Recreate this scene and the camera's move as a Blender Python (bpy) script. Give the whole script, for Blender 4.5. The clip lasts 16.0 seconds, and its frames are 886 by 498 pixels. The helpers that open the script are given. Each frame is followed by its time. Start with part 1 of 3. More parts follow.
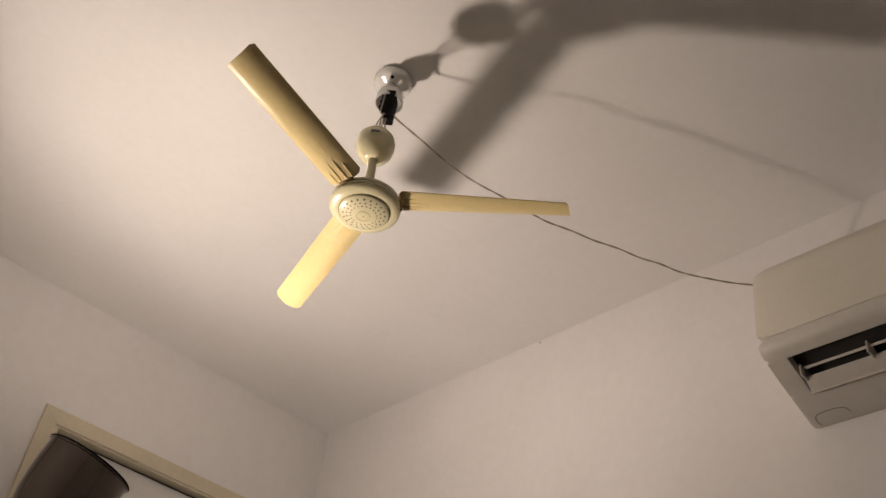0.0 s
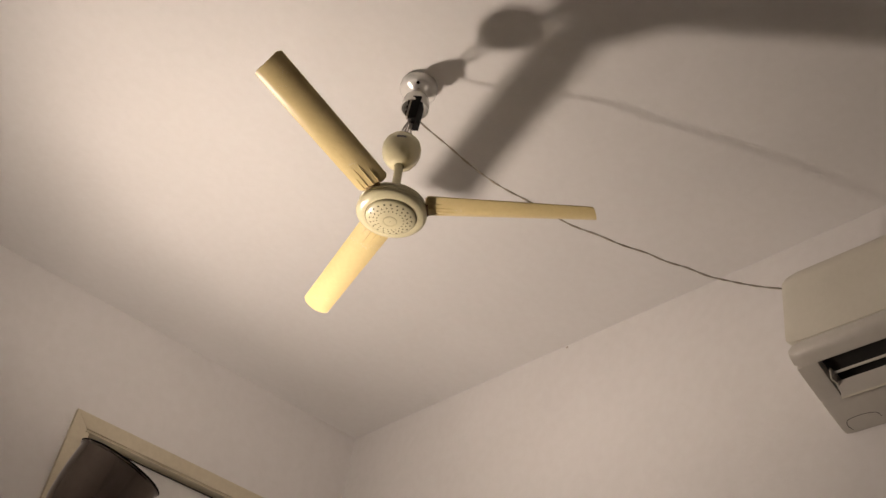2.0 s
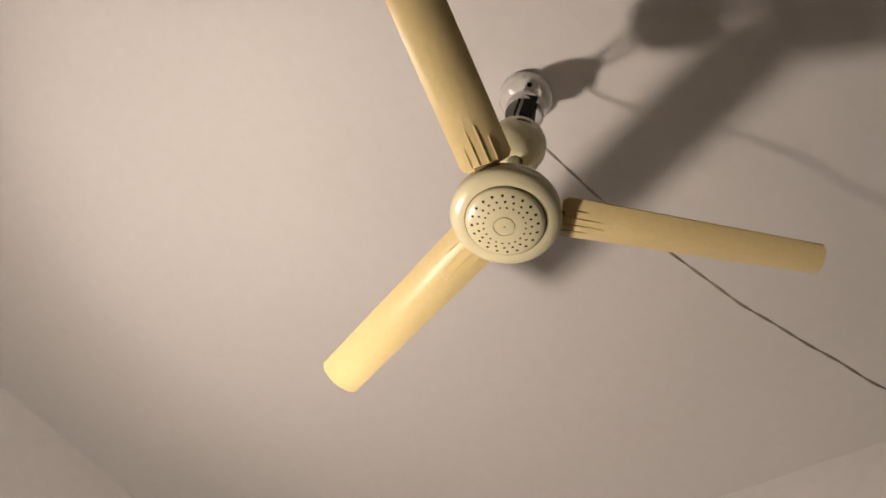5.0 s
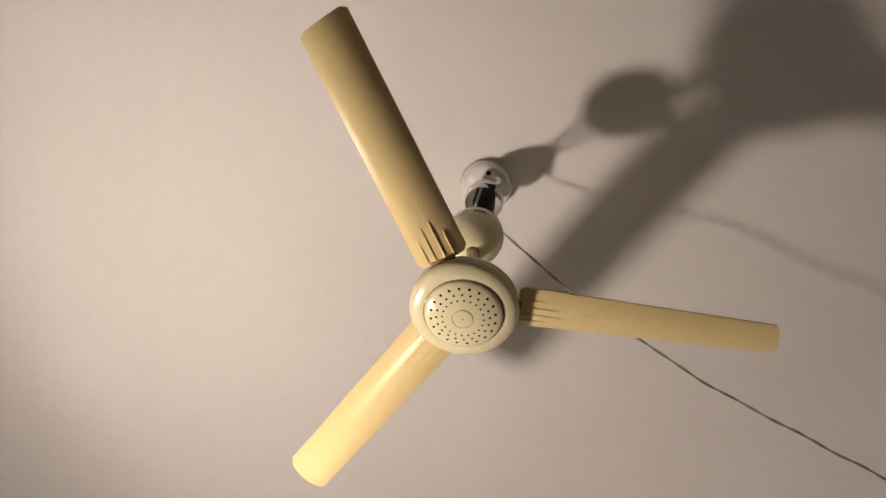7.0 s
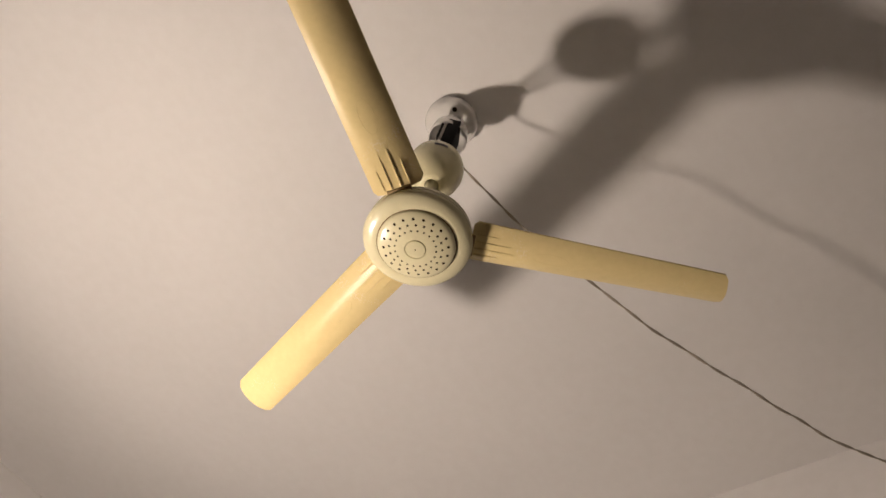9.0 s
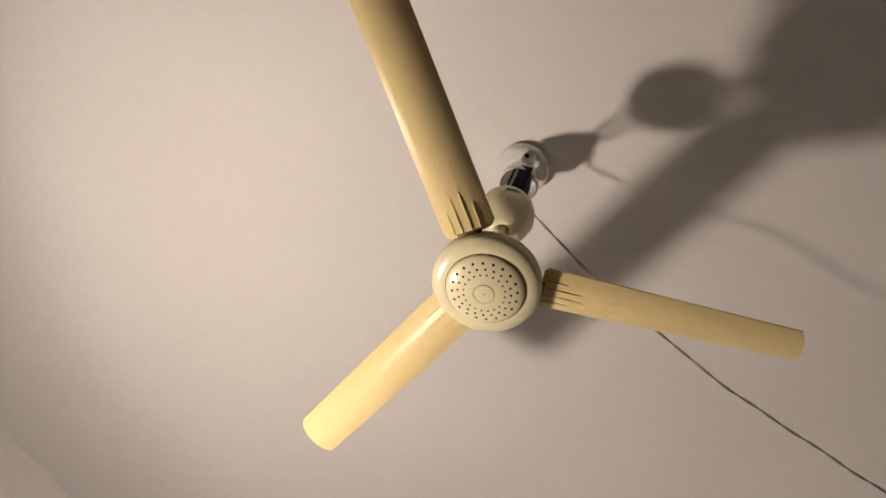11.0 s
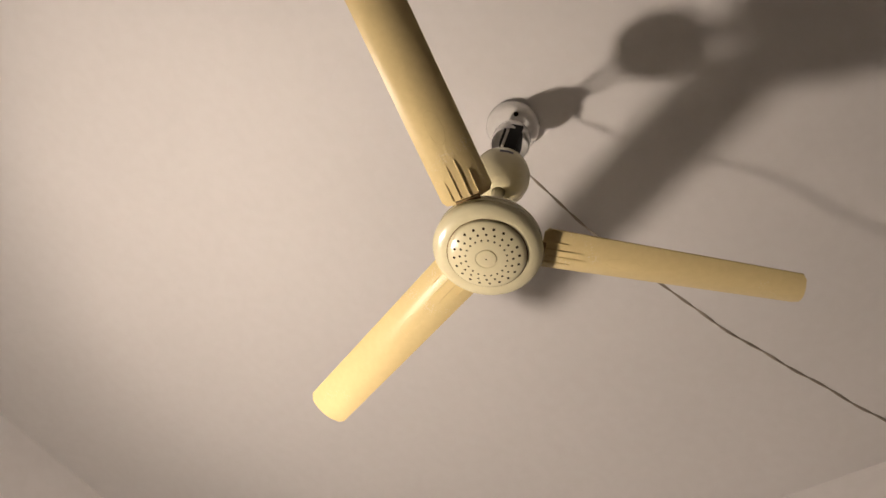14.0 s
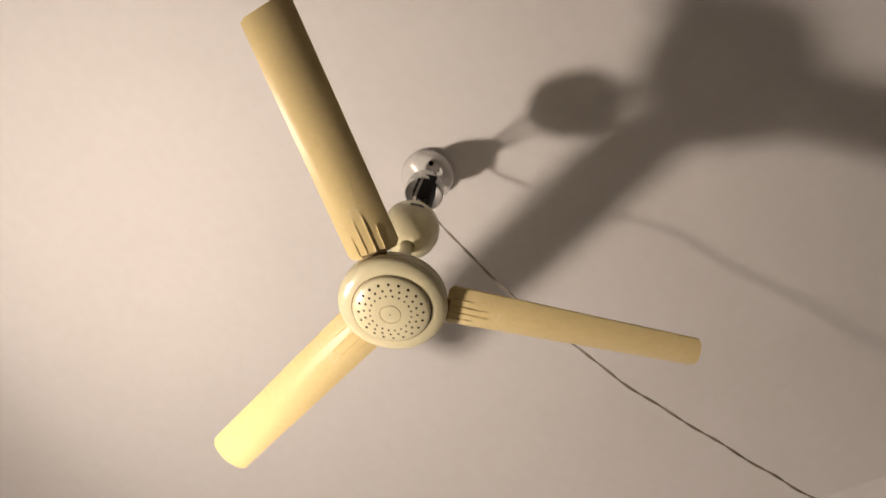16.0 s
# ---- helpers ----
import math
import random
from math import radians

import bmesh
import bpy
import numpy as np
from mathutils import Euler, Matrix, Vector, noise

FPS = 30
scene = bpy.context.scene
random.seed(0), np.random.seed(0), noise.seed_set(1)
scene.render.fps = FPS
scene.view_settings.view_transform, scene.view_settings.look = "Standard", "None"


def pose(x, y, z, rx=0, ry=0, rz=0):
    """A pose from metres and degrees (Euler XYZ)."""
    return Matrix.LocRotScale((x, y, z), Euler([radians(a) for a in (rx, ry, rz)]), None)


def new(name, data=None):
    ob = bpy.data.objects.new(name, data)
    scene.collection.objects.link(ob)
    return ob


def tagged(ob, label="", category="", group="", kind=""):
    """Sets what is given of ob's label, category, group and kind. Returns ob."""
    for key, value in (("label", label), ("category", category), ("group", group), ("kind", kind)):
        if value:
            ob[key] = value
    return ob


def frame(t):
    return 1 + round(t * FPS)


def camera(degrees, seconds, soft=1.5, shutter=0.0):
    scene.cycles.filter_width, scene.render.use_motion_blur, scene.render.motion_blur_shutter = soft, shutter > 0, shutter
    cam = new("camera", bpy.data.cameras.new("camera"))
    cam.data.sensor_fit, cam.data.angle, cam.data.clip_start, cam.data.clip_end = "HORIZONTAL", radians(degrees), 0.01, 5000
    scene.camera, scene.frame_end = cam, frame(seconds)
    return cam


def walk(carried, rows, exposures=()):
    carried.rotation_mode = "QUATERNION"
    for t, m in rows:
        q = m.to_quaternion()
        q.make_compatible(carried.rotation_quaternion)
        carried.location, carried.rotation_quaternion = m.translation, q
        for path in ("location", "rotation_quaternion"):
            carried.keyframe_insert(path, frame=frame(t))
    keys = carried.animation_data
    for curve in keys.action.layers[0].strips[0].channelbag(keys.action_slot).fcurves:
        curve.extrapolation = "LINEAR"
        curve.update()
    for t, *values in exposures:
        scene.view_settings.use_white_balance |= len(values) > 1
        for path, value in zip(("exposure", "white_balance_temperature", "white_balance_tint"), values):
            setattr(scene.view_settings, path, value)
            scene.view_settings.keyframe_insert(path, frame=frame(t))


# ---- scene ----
cam = camera(48.76, 16.0, soft=1.5, shutter=0.5)
# seconds, place in metres, turn in degrees
ROWS = [
    (0.0, -0.7334, -1.1403, 0.8960, 129.366, -6.679, -44.604),
    (0.5, -0.7353, -1.1395, 0.8973, 129.351, -6.735, -44.126),
    (1.0, -0.7361, -1.1438, 0.8986, 129.445, -6.909, -43.458),
    (1.5, -0.7368, -1.1435, 0.8951, 129.687, -7.147, -43.328),
    (2.0, -0.7349, -1.1406, 0.8929, 129.532, -7.449, -43.270),
    (2.5, -0.7283, -1.1310, 0.8989, 128.903, -8.274, -43.405),
    (2.7, -0.7331, -1.1071, 0.9040, 129.278, -10.698, -41.996),
    (2.9, -0.7157, -1.0655, 0.9187, 130.538, -12.967, -40.386),
    (3.0, -0.6990, -1.0243, 0.9337, 131.523, -12.767, -39.492),
    (3.2, -0.6332, -0.9350, 0.9804, 131.914, -10.905, -36.909),
    (5.3, -0.4176, -0.4497, 1.1181, 145.083, -9.091, -52.543),
    (5.5, -0.4053, -0.4649, 1.1206, 144.418, -7.493, -52.745),
    (6.0, -0.4050, -0.4921, 1.1221, 145.210, -6.111, -52.359),
    (6.5, -0.4337, -0.5035, 1.1304, 147.620, -7.432, -50.913),
    (7.0, -0.4436, -0.5080, 1.1220, 148.204, -8.006, -50.162),
    (7.5, -0.4258, -0.5012, 1.1231, 147.066, -8.245, -50.808),
    (8.0, -0.4158, -0.4980, 1.1175, 145.802, -7.940, -52.801),
    (8.5, -0.4139, -0.5123, 1.1143, 145.288, -8.092, -53.502),
    (9.0, -0.4114, -0.5148, 1.1150, 145.883, -8.707, -53.936),
    (9.5, -0.4079, -0.5131, 1.1164, 146.813, -9.423, -54.414),
    (10.0, -0.4113, -0.5077, 1.1187, 147.676, -11.103, -54.119),
    (10.2, -0.4100, -0.5015, 1.1175, 147.903, -11.943, -54.022),
    (12.3, -0.4282, -0.5119, 1.1167, 148.915, -12.775, -52.413),
    (12.5, -0.4351, -0.5053, 1.1177, 148.497, -12.552, -51.980),
    (13.0, -0.4425, -0.5028, 1.1253, 148.033, -11.104, -50.243),
    (13.5, -0.4405, -0.5015, 1.1230, 146.186, -10.505, -50.897),
    (14.0, -0.4356, -0.4988, 1.1235, 145.173, -9.982, -50.739),
    (14.5, -0.4375, -0.5011, 1.1243, 145.032, -9.827, -50.899),
    (15.0, -0.4406, -0.5112, 1.1353, 146.985, -8.531, -52.487),
    (15.5, -0.4383, -0.5317, 1.1505, 148.525, -7.738, -53.520),
    (16.0, -0.4510, -0.5440, 1.1454, 146.892, -7.777, -54.726),
]
walk(cam, [(t, pose(x, y, z, rx, ry, rz)) for t, x, y, z, rx, ry, rz in ROWS],
     exposures=[(0.0, 0.07), (2.6, 0.05), (3.0, -0.11), (3.2, -0.14), (5.3, -0.22), (7.0, -0.14), (14.6, -0.14), (15.5, 0.04), (16.0, 0.10)])
SHADE_RIM, SHADE_AXIS, BULB_DEPTH = (-0.132, 0.490, 1.624), (0.243, -0.266, 0.933), 0.046
FAN_TURN = ((0.53158, 0.84693, -0.01147), (-0.84568, 0.53146, 0.04884), (0.04746, -0.01627, 0.99874))

# ---------------------------------------------------------------- world and light
world = bpy.data.worlds.new("night")
world.use_nodes = True
world.node_tree.nodes["Background"].inputs["Color"].default_value = (0.02, 0.018, 0.016, 1)
world.node_tree.nodes["Background"].inputs["Strength"].default_value = 0.05
scene.world = world
BULB_STRENGTH, BULB_RADIUS, BULB_HALF = 625.0, 0.030, 0.010
BULB_COLOUR = (1.0, 0.83, 0.695, 1)


# ---------------------------------------------------------------- materials
def nodes_of(name):
    mat = bpy.data.materials.new(name)
    mat.use_nodes = True
    tree = mat.node_tree
    return mat, tree, tree.nodes["Principled BSDF"]


def surface(name, colour, rough=0.5, metal=0.0, spot=0.06, spot_scale=3.0, grain=0.03, grain_scale=60.0,
            bump=0.1, bump_scale=200.0, bump_depth=0.0004, coat=0.0, rough_spread=0.08, specular=0.5, dust=0.0):
    """A painted, plastic or metal surface with broad stains, fine grain and fine relief."""
    mat, tree, bsdf = nodes_of(name)
    coord = tree.nodes.new("ShaderNodeTexCoord")
    broad = tree.nodes.new("ShaderNodeTexNoise")
    broad.inputs["Scale"].default_value, broad.inputs["Detail"].default_value = spot_scale, 5
    fine = tree.nodes.new("ShaderNodeTexNoise")
    fine.inputs["Scale"].default_value, fine.inputs["Detail"].default_value = grain_scale, 3
    relief = tree.nodes.new("ShaderNodeTexNoise")
    relief.inputs["Scale"].default_value, relief.inputs["Detail"].default_value = bump_scale, 4
    for node in (broad, fine, relief):
        tree.links.new(coord.outputs["Object"], node.inputs["Vector"])

    def mixed(source, amount, base):
        low = tuple(max(0.0, c * (1 - amount)) for c in colour[:3])
        ramp = tree.nodes.new("ShaderNodeMapRange")
        ramp.inputs["From Min"].default_value, ramp.inputs["From Max"].default_value = 0.35, 0.65
        tree.links.new(source.outputs["Fac"], ramp.inputs["Value"])
        mix = tree.nodes.new("ShaderNodeMix")
        mix.data_type = "RGBA"
        mix.blend_type = "MULTIPLY"
        factor = [s for s in mix.inputs if s.name == "Factor" and s.type == "VALUE"][0]
        tree.links.new(ramp.outputs["Result"], factor)
        a, b = [s for s in mix.inputs if s.type == "RGBA"]
        if base is None:
            a.default_value = (*colour[:3], 1)
        else:
            tree.links.new(base, a)
        b.default_value = (1 - amount, 1 - amount * 1.05, 1 - amount * 1.2, 1)
        return [s for s in mix.outputs if s.type == "RGBA"][0]

    out = mixed(broad, spot, None)
    out = mixed(fine, grain, out)
    if dust:
        # scattered pale specks of dust, thicker in some places
        cell = tree.nodes.new("ShaderNodeTexVoronoi")
        cell.inputs["Scale"].default_value = 420.0
        tree.links.new(coord.outputs["Object"], cell.inputs["Vector"])
        spread = tree.nodes.new("ShaderNodeTexNoise")
        spread.inputs["Scale"].default_value, spread.inputs["Detail"].default_value = 26.0, 3
        tree.links.new(coord.outputs["Object"], spread.inputs["Vector"])
        reach = tree.nodes.new("ShaderNodeMapRange")
        reach.inputs["From Min"].default_value, reach.inputs["From Max"].default_value = 0.52, 0.75
        reach.inputs["To Min"].default_value, reach.inputs["To Max"].default_value = 0.0, 0.42
        tree.links.new(spread.outputs["Fac"], reach.inputs["Value"])
        less = tree.nodes.new("ShaderNodeMath")
        less.operation = "LESS_THAN"
        tree.links.new(cell.outputs["Distance"], less.inputs[0])
        tree.links.new(reach.outputs["Result"], less.inputs[1])
        weight = tree.nodes.new("ShaderNodeMath")
        weight.operation = "MULTIPLY"
        weight.inputs[1].default_value = dust
        tree.links.new(less.outputs[0], weight.inputs[0])
        mix = tree.nodes.new("ShaderNodeMix")
        mix.data_type = "RGBA"
        tree.links.new(weight.outputs[0], [s for s in mix.inputs if s.name == "Factor" and s.type == "VALUE"][0])
        a, b = [s for s in mix.inputs if s.type == "RGBA"]
        tree.links.new(out, a)
        b.default_value = (0.78, 0.70, 0.56, 1)
        out = [s for s in mix.outputs if s.type == "RGBA"][0]
    tree.links.new(out, bsdf.inputs["Base Color"])
    spread = tree.nodes.new("ShaderNodeMapRange")
    spread.inputs["To Min"].default_value = max(0.02, rough - rough_spread)
    spread.inputs["To Max"].default_value = min(1.0, rough + rough_spread)
    tree.links.new(broad.outputs["Fac"], spread.inputs["Value"])
    tree.links.new(spread.outputs["Result"], bsdf.inputs["Roughness"])
    bsdf.inputs["Metallic"].default_value = metal
    bsdf.inputs["Specular IOR Level"].default_value = specular
    bsdf.inputs["Coat Weight"].default_value = coat
    bsdf.inputs["Coat Roughness"].default_value = 0.12
    lift = tree.nodes.new("ShaderNodeBump")
    lift.inputs["Strength"].default_value, lift.inputs["Distance"].default_value = bump, bump_depth
    tree.links.new(relief.outputs["Fac"], lift.inputs["Height"])
    tree.links.new(lift.outputs["Normal"], bsdf.inputs["Normal"])
    return mat


CEILING_PAINT = surface("ceiling_paint", (0.83, 0.815, 0.81), 0.75, spot=0.035, spot_scale=2.2, grain=0.02, grain_scale=45,
                        bump=0.35, bump_scale=140, bump_depth=0.0008, specular=0.25)
WALL_PAINT = surface("wall_paint", (0.84, 0.82, 0.815), 0.7, spot=0.05, spot_scale=1.7, grain=0.025, grain_scale=38,
                     bump=0.45, bump_scale=95, bump_depth=0.0010, specular=0.25)
BOUNCE_FLOOR = surface("pale_bounce_floor", (0.48, 0.43, 0.37), 0.35, spot=0.2, spot_scale=2.5, grain=0.1, grain_scale=30)
BLADE_PLASTIC = surface("yellowed_blade_plastic", (0.70, 0.57, 0.29), 0.28, spot=0.035, spot_scale=7, grain=0.04, grain_scale=110,
                        bump=0.12, bump_scale=240, bump_depth=0.0003, rough_spread=0.03, specular=0.11, dust=0.45)
HUB_PLASTIC = surface("ivory_hub_plastic", (0.74, 0.69, 0.46), 0.24, spot=0.07, spot_scale=14, grain=0.03, grain_scale=150,
                      bump=0.08, bump_scale=220, bump_depth=0.0003)
WHITE_PLASTIC = surface("white_canopy_plastic", (0.80, 0.79, 0.77), 0.06, spot=0.05, spot_scale=20, grain=0.03, bump=0.05, rough_spread=0.03, coat=0.4)
BLACK_PLASTIC = surface("black_plastic", (0.010, 0.009, 0.009), 0.6, spot=0.2, grain=0.1, specular=0.06)
HOLE_DARK = surface("dark_vent_hole", (0.022, 0.013, 0.006), 0.95, spot=0.1, specular=0.05)
SEAM_AND_SHADE_BROWN = surface("dusty_seam_and_root_shade", (0.26, 0.18, 0.08), 0.8, spot=0.3, spot_scale=40)
METAL_WIRE = surface("dull_steel", (0.55, 0.52, 0.48), 0.35, metal=0.9, spot=0.15, spot_scale=30)
CORD_GREY = surface("grey_cord_sheath", (0.42, 0.37, 0.31), 0.55, spot=0.25, spot_scale=25)
WIRE_GREY = surface("grey_wire_sheath", (0.42, 0.39, 0.35), 0.5, spot=0.15, spot_scale=30)
AC_WHITE = surface("aged_white_plastic", (0.70, 0.665, 0.575), 0.4, spot=0.06, spot_scale=5, grain=0.02, grain_scale=80, bump=0.06)
AC_GREY = surface("pale_grey_plastic", (0.60, 0.57, 0.525), 0.34, spot=0.06, spot_scale=6, grain=0.03, bump=0.06)
AC_DARK = surface("dark_outlet_and_gap_shade", (0.02, 0.018, 0.017), 0.6, spot=0.3, spot_scale=20)
FRAME_PAINT = surface("cream_frame_paint", (0.69, 0.62, 0.47), 0.42, spot=0.08, spot_scale=7, grain=0.05, grain_scale=70, bump=0.2, bump_scale=60)
DOOR_PAINT = surface("white_door_paint", (0.78, 0.77, 0.75), 0.4, spot=0.05, spot_scale=3, bump=0.1)
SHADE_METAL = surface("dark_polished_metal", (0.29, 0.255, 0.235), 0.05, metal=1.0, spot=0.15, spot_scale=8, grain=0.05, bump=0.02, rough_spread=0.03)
SHADE_LINING = surface("white_shade_lining", (0.52, 0.51, 0.50), 0.5, spot=0.1)
LABEL_GREY = surface("faded_label_ink", (0.20, 0.19, 0.22), 0.6)
CHIP = surface("chipped_plaster", (0.52, 0.46, 0.40), 0.9)


def glowing(name, colour, strength):
    mat, tree, bsdf = nodes_of(name)
    bsdf.inputs["Emission Color"].default_value = colour
    bsdf.inputs["Emission Strength"].default_value = strength
    return mat


BULB_GLOW = glowing("bulb_glow", BULB_COLOUR, BULB_STRENGTH)


# ---------------------------------------------------------------- mesh helpers
def mesh_of(name, bm, material, smooth=True, angle=40):
    bmesh.ops.recalc_face_normals(bm, faces=bm.faces)
    data = bpy.data.meshes.new(name)
    limit = radians(angle)
    for face in bm.faces:
        face.smooth = smooth
    for edge in bm.edges:
        if len(edge.link_faces) == 2:
            edge.smooth = edge.calc_face_angle(0.0) < limit
    bm.to_mesh(data)
    bm.free()
    data.materials.append(material)
    return data


def part(name, bm, material, parent, label="", m=None, angle=40):
    ob = new(name, mesh_of(name, bm, material, angle=angle))
    ob.parent = parent
    if m is not None:
        ob.matrix_local = m
    return tagged(ob, label)


def thing(name, bm, material, m, label, category, kind="", group="", angle=40):
    ob = new(name, mesh_of(name, bm, material, angle=angle))
    ob.matrix_world = m
    return tagged(ob, label, category, group, kind)


def base(name, place, label, category, kind="", group=""):
    ob = new(name)
    ob.empty_display_size = 0.05
    ob.matrix_world = Matrix.Translation(place)
    return tagged(ob, label, category, group, kind)


def box(x0, x1, y0, y1, z0, z1, bevel=0.0, segments=2, bm=None):
    bm = bm or bmesh.new()
    made = bmesh.ops.create_cube(bm, size=1.0, matrix=Matrix.Translation(((x0 + x1) / 2, (y0 + y1) / 2, (z0 + z1) / 2))
                                 @ Matrix.Diagonal((x1 - x0, y1 - y0, z1 - z0, 1)))
    if bevel:
        edges = list({e for v in made["verts"] for e in v.link_edges})
        bmesh.ops.bevel(bm, geom=edges, offset=bevel, segments=segments, affect="EDGES", profile=0.6)
    return bm


def turned(profile, steps=48, bm=None):
    """A surface of revolution round z from (radius, height) pairs; a radius of 0 closes an end."""
    bm = bm or bmesh.new()
    rings = []
    for r, z in profile:
        if r <= 1e-6:
            rings.append([bm.verts.new((0, 0, z))])
        else:
            rings.append([bm.verts.new((r * math.cos(2 * math.pi * k / steps), r * math.sin(2 * math.pi * k / steps), z)) for k in range(steps)])
    for a, b in zip(rings, rings[1:]):
        for k in range(steps):
            j = (k + 1) % steps
            if len(a) == 1 and len(b) > 1:
                bm.faces.new((a[0], b[k], b[j]))
            elif len(b) == 1 and len(a) > 1:
                bm.faces.new((a[k], a[j], b[0]))
            elif len(a) > 1:
                bm.faces.new((a[k], a[j], b[j], b[k]))
    return bm


def tube(points, radius, sides=8, bm=None):
    """A round bar along points, with closed ends."""
    bm = bm or bmesh.new()
    points = [Vector(p) for p in points]
    rings, side = [], None
    for i, p in enumerate(points):
        way = (points[min(i + 1, len(points) - 1)] - points[max(i - 1, 0)]).normalized()
        side = way.orthogonal() if side is None else side - way * side.dot(way)
        side.normalize()
        other = way.cross(side)
        rings.append([bm.verts.new(p + radius * (math.cos(2 * math.pi * k / sides) * side + math.sin(2 * math.pi * k / sides) * other)) for k in range(sides)])
    for a, b in zip(rings, rings[1:]):
        for k in range(sides):
            bm.faces.new((a[k], a[(k + 1) % sides], b[(k + 1) % sides], b[k]))
    bm.faces.new(rings[0])
    bm.faces.new(rings[-1])
    return bm


def smooth_line(points, steps=8):
    """Catmull-Rom points through the given ones."""
    p = [Vector(q) for q in points]
    p = [2 * p[0] - p[1], *p, 2 * p[-1] - p[-2]]
    out = []
    for i in range(1, len(p) - 2):
        for s in range(steps):
            t = s / steps
            out.append(0.5 * (2 * p[i] + (p[i + 1] - p[i - 1]) * t + (2 * p[i - 1] - 5 * p[i] + 4 * p[i + 1] - p[i + 2]) * t ** 2
                              + (3 * p[i] - p[i - 1] - 3 * p[i + 1] + p[i + 2]) * t ** 3))
    return out + [p[-2]]


def along(profile, y0, y1, inset=0.004, draw=0.005, bm=None):
    """A closed (x, z) profile drawn along y, with both ends rounded off."""
    bm = bm or bmesh.new()
    cx = sum(p[0] for p in profile) / len(profile)
    cz = sum(p[1] for p in profile) / len(profile)
    rings = []
    for y, s in ((y0, draw), (y0 + inset * 0.3, draw * 0.35), (y0 + inset, 0), (y1 - inset, 0), (y1 - inset * 0.3, draw * 0.35), (y1, draw)):
        ring = []
        for x, z in profile:
            d = max(1e-6, math.hypot(x - cx, z - cz))
            ring.append(bm.verts.new((x - (x - cx) / d * s, y, z - (z - cz) / d * s)))
        rings.append(ring)
    n = len(profile)
    for a, b in zip(rings, rings[1:]):
        for k in range(n):
            bm.faces.new((a[k], a[(k + 1) % n], b[(k + 1) % n], b[k]))
    bm.faces.new(rings[0])
    bm.faces.new(rings[-1])
    return bm


# ---------------------------------------------------------------- the room
EAST, NORTH, WEST, SOUTH, HIGH = 0.9433, 1.3827, -1.20, -1.80, 2.465
DOOR_X0, DOOR_X1, DOOR_TOP = 0.0662, 0.8251, 2.0796


def at(x, y, z):
    return Matrix.Translation((x, y, z))


def room():
    thing("ceiling", box(WEST - 0.12, EAST + 0.12, SOUTH - 0.12, NORTH + 0.12, HIGH, HIGH + 0.15), CEILING_PAINT, Matrix(),
          "matt white painted plaster ceiling lit from below", "ceiling", "structure")
    # unseen floor, its pale tone picked for the fill light it bounces up
    thing("floor", box(WEST, EAST, SOUTH, NORTH, -0.1, 0), BOUNCE_FLOOR, Matrix(), "unseen floor, kept pale to bounce light upward", "floor", "structure")
    thing("wall_east", box(EAST, EAST + 0.12, SOUTH - 0.12, NORTH + 0.12, -0.1, HIGH), WALL_PAINT, Matrix(),
          "white painted plaster wall behind the air conditioner", "wall", "structure")
    # west and south walls are unseen, added close in for bounced lamp light
    thing("wall_west", box(WEST - 0.12, WEST, SOUTH - 0.12, NORTH + 0.12, -0.1, HIGH), WALL_PAINT, Matrix(), "unseen white wall, set close in to bounce light", "wall", "structure")
    thing("wall_south", box(WEST, EAST, SOUTH - 0.12, SOUTH, -0.1, HIGH), WALL_PAINT, Matrix(), "unseen white wall, set close in to bounce light", "wall", "structure")
    # one sheet with the doorway cut through it
    bm = bmesh.new()
    outline = [(WEST, -0.1), (DOOR_X0, -0.1), (DOOR_X0, DOOR_TOP), (DOOR_X1, DOOR_TOP), (DOOR_X1, -0.1), (EAST, -0.1), (EAST, HIGH), (WEST, HIGH)]
    near = [bm.verts.new((x, NORTH, z)) for x, z in outline]
    far = [bm.verts.new((x, NORTH + 0.12, z)) for x, z in outline]
    for ring in (near, far):
        for a, b, c, d in ((0, 1, 2, 7), (2, 3, 6, 7), (3, 4, 5, 6)):
            bm.faces.new([ring[i] for i in (a, b, c, d)])
    for k in range(8):
        j = (k + 1) % 8
        bm.faces.new((near[k], near[j], far[j], far[k]))
    thing("wall_north", bm, WALL_PAINT, Matrix(), "white painted plaster wall round a doorway", "wall", "structure")


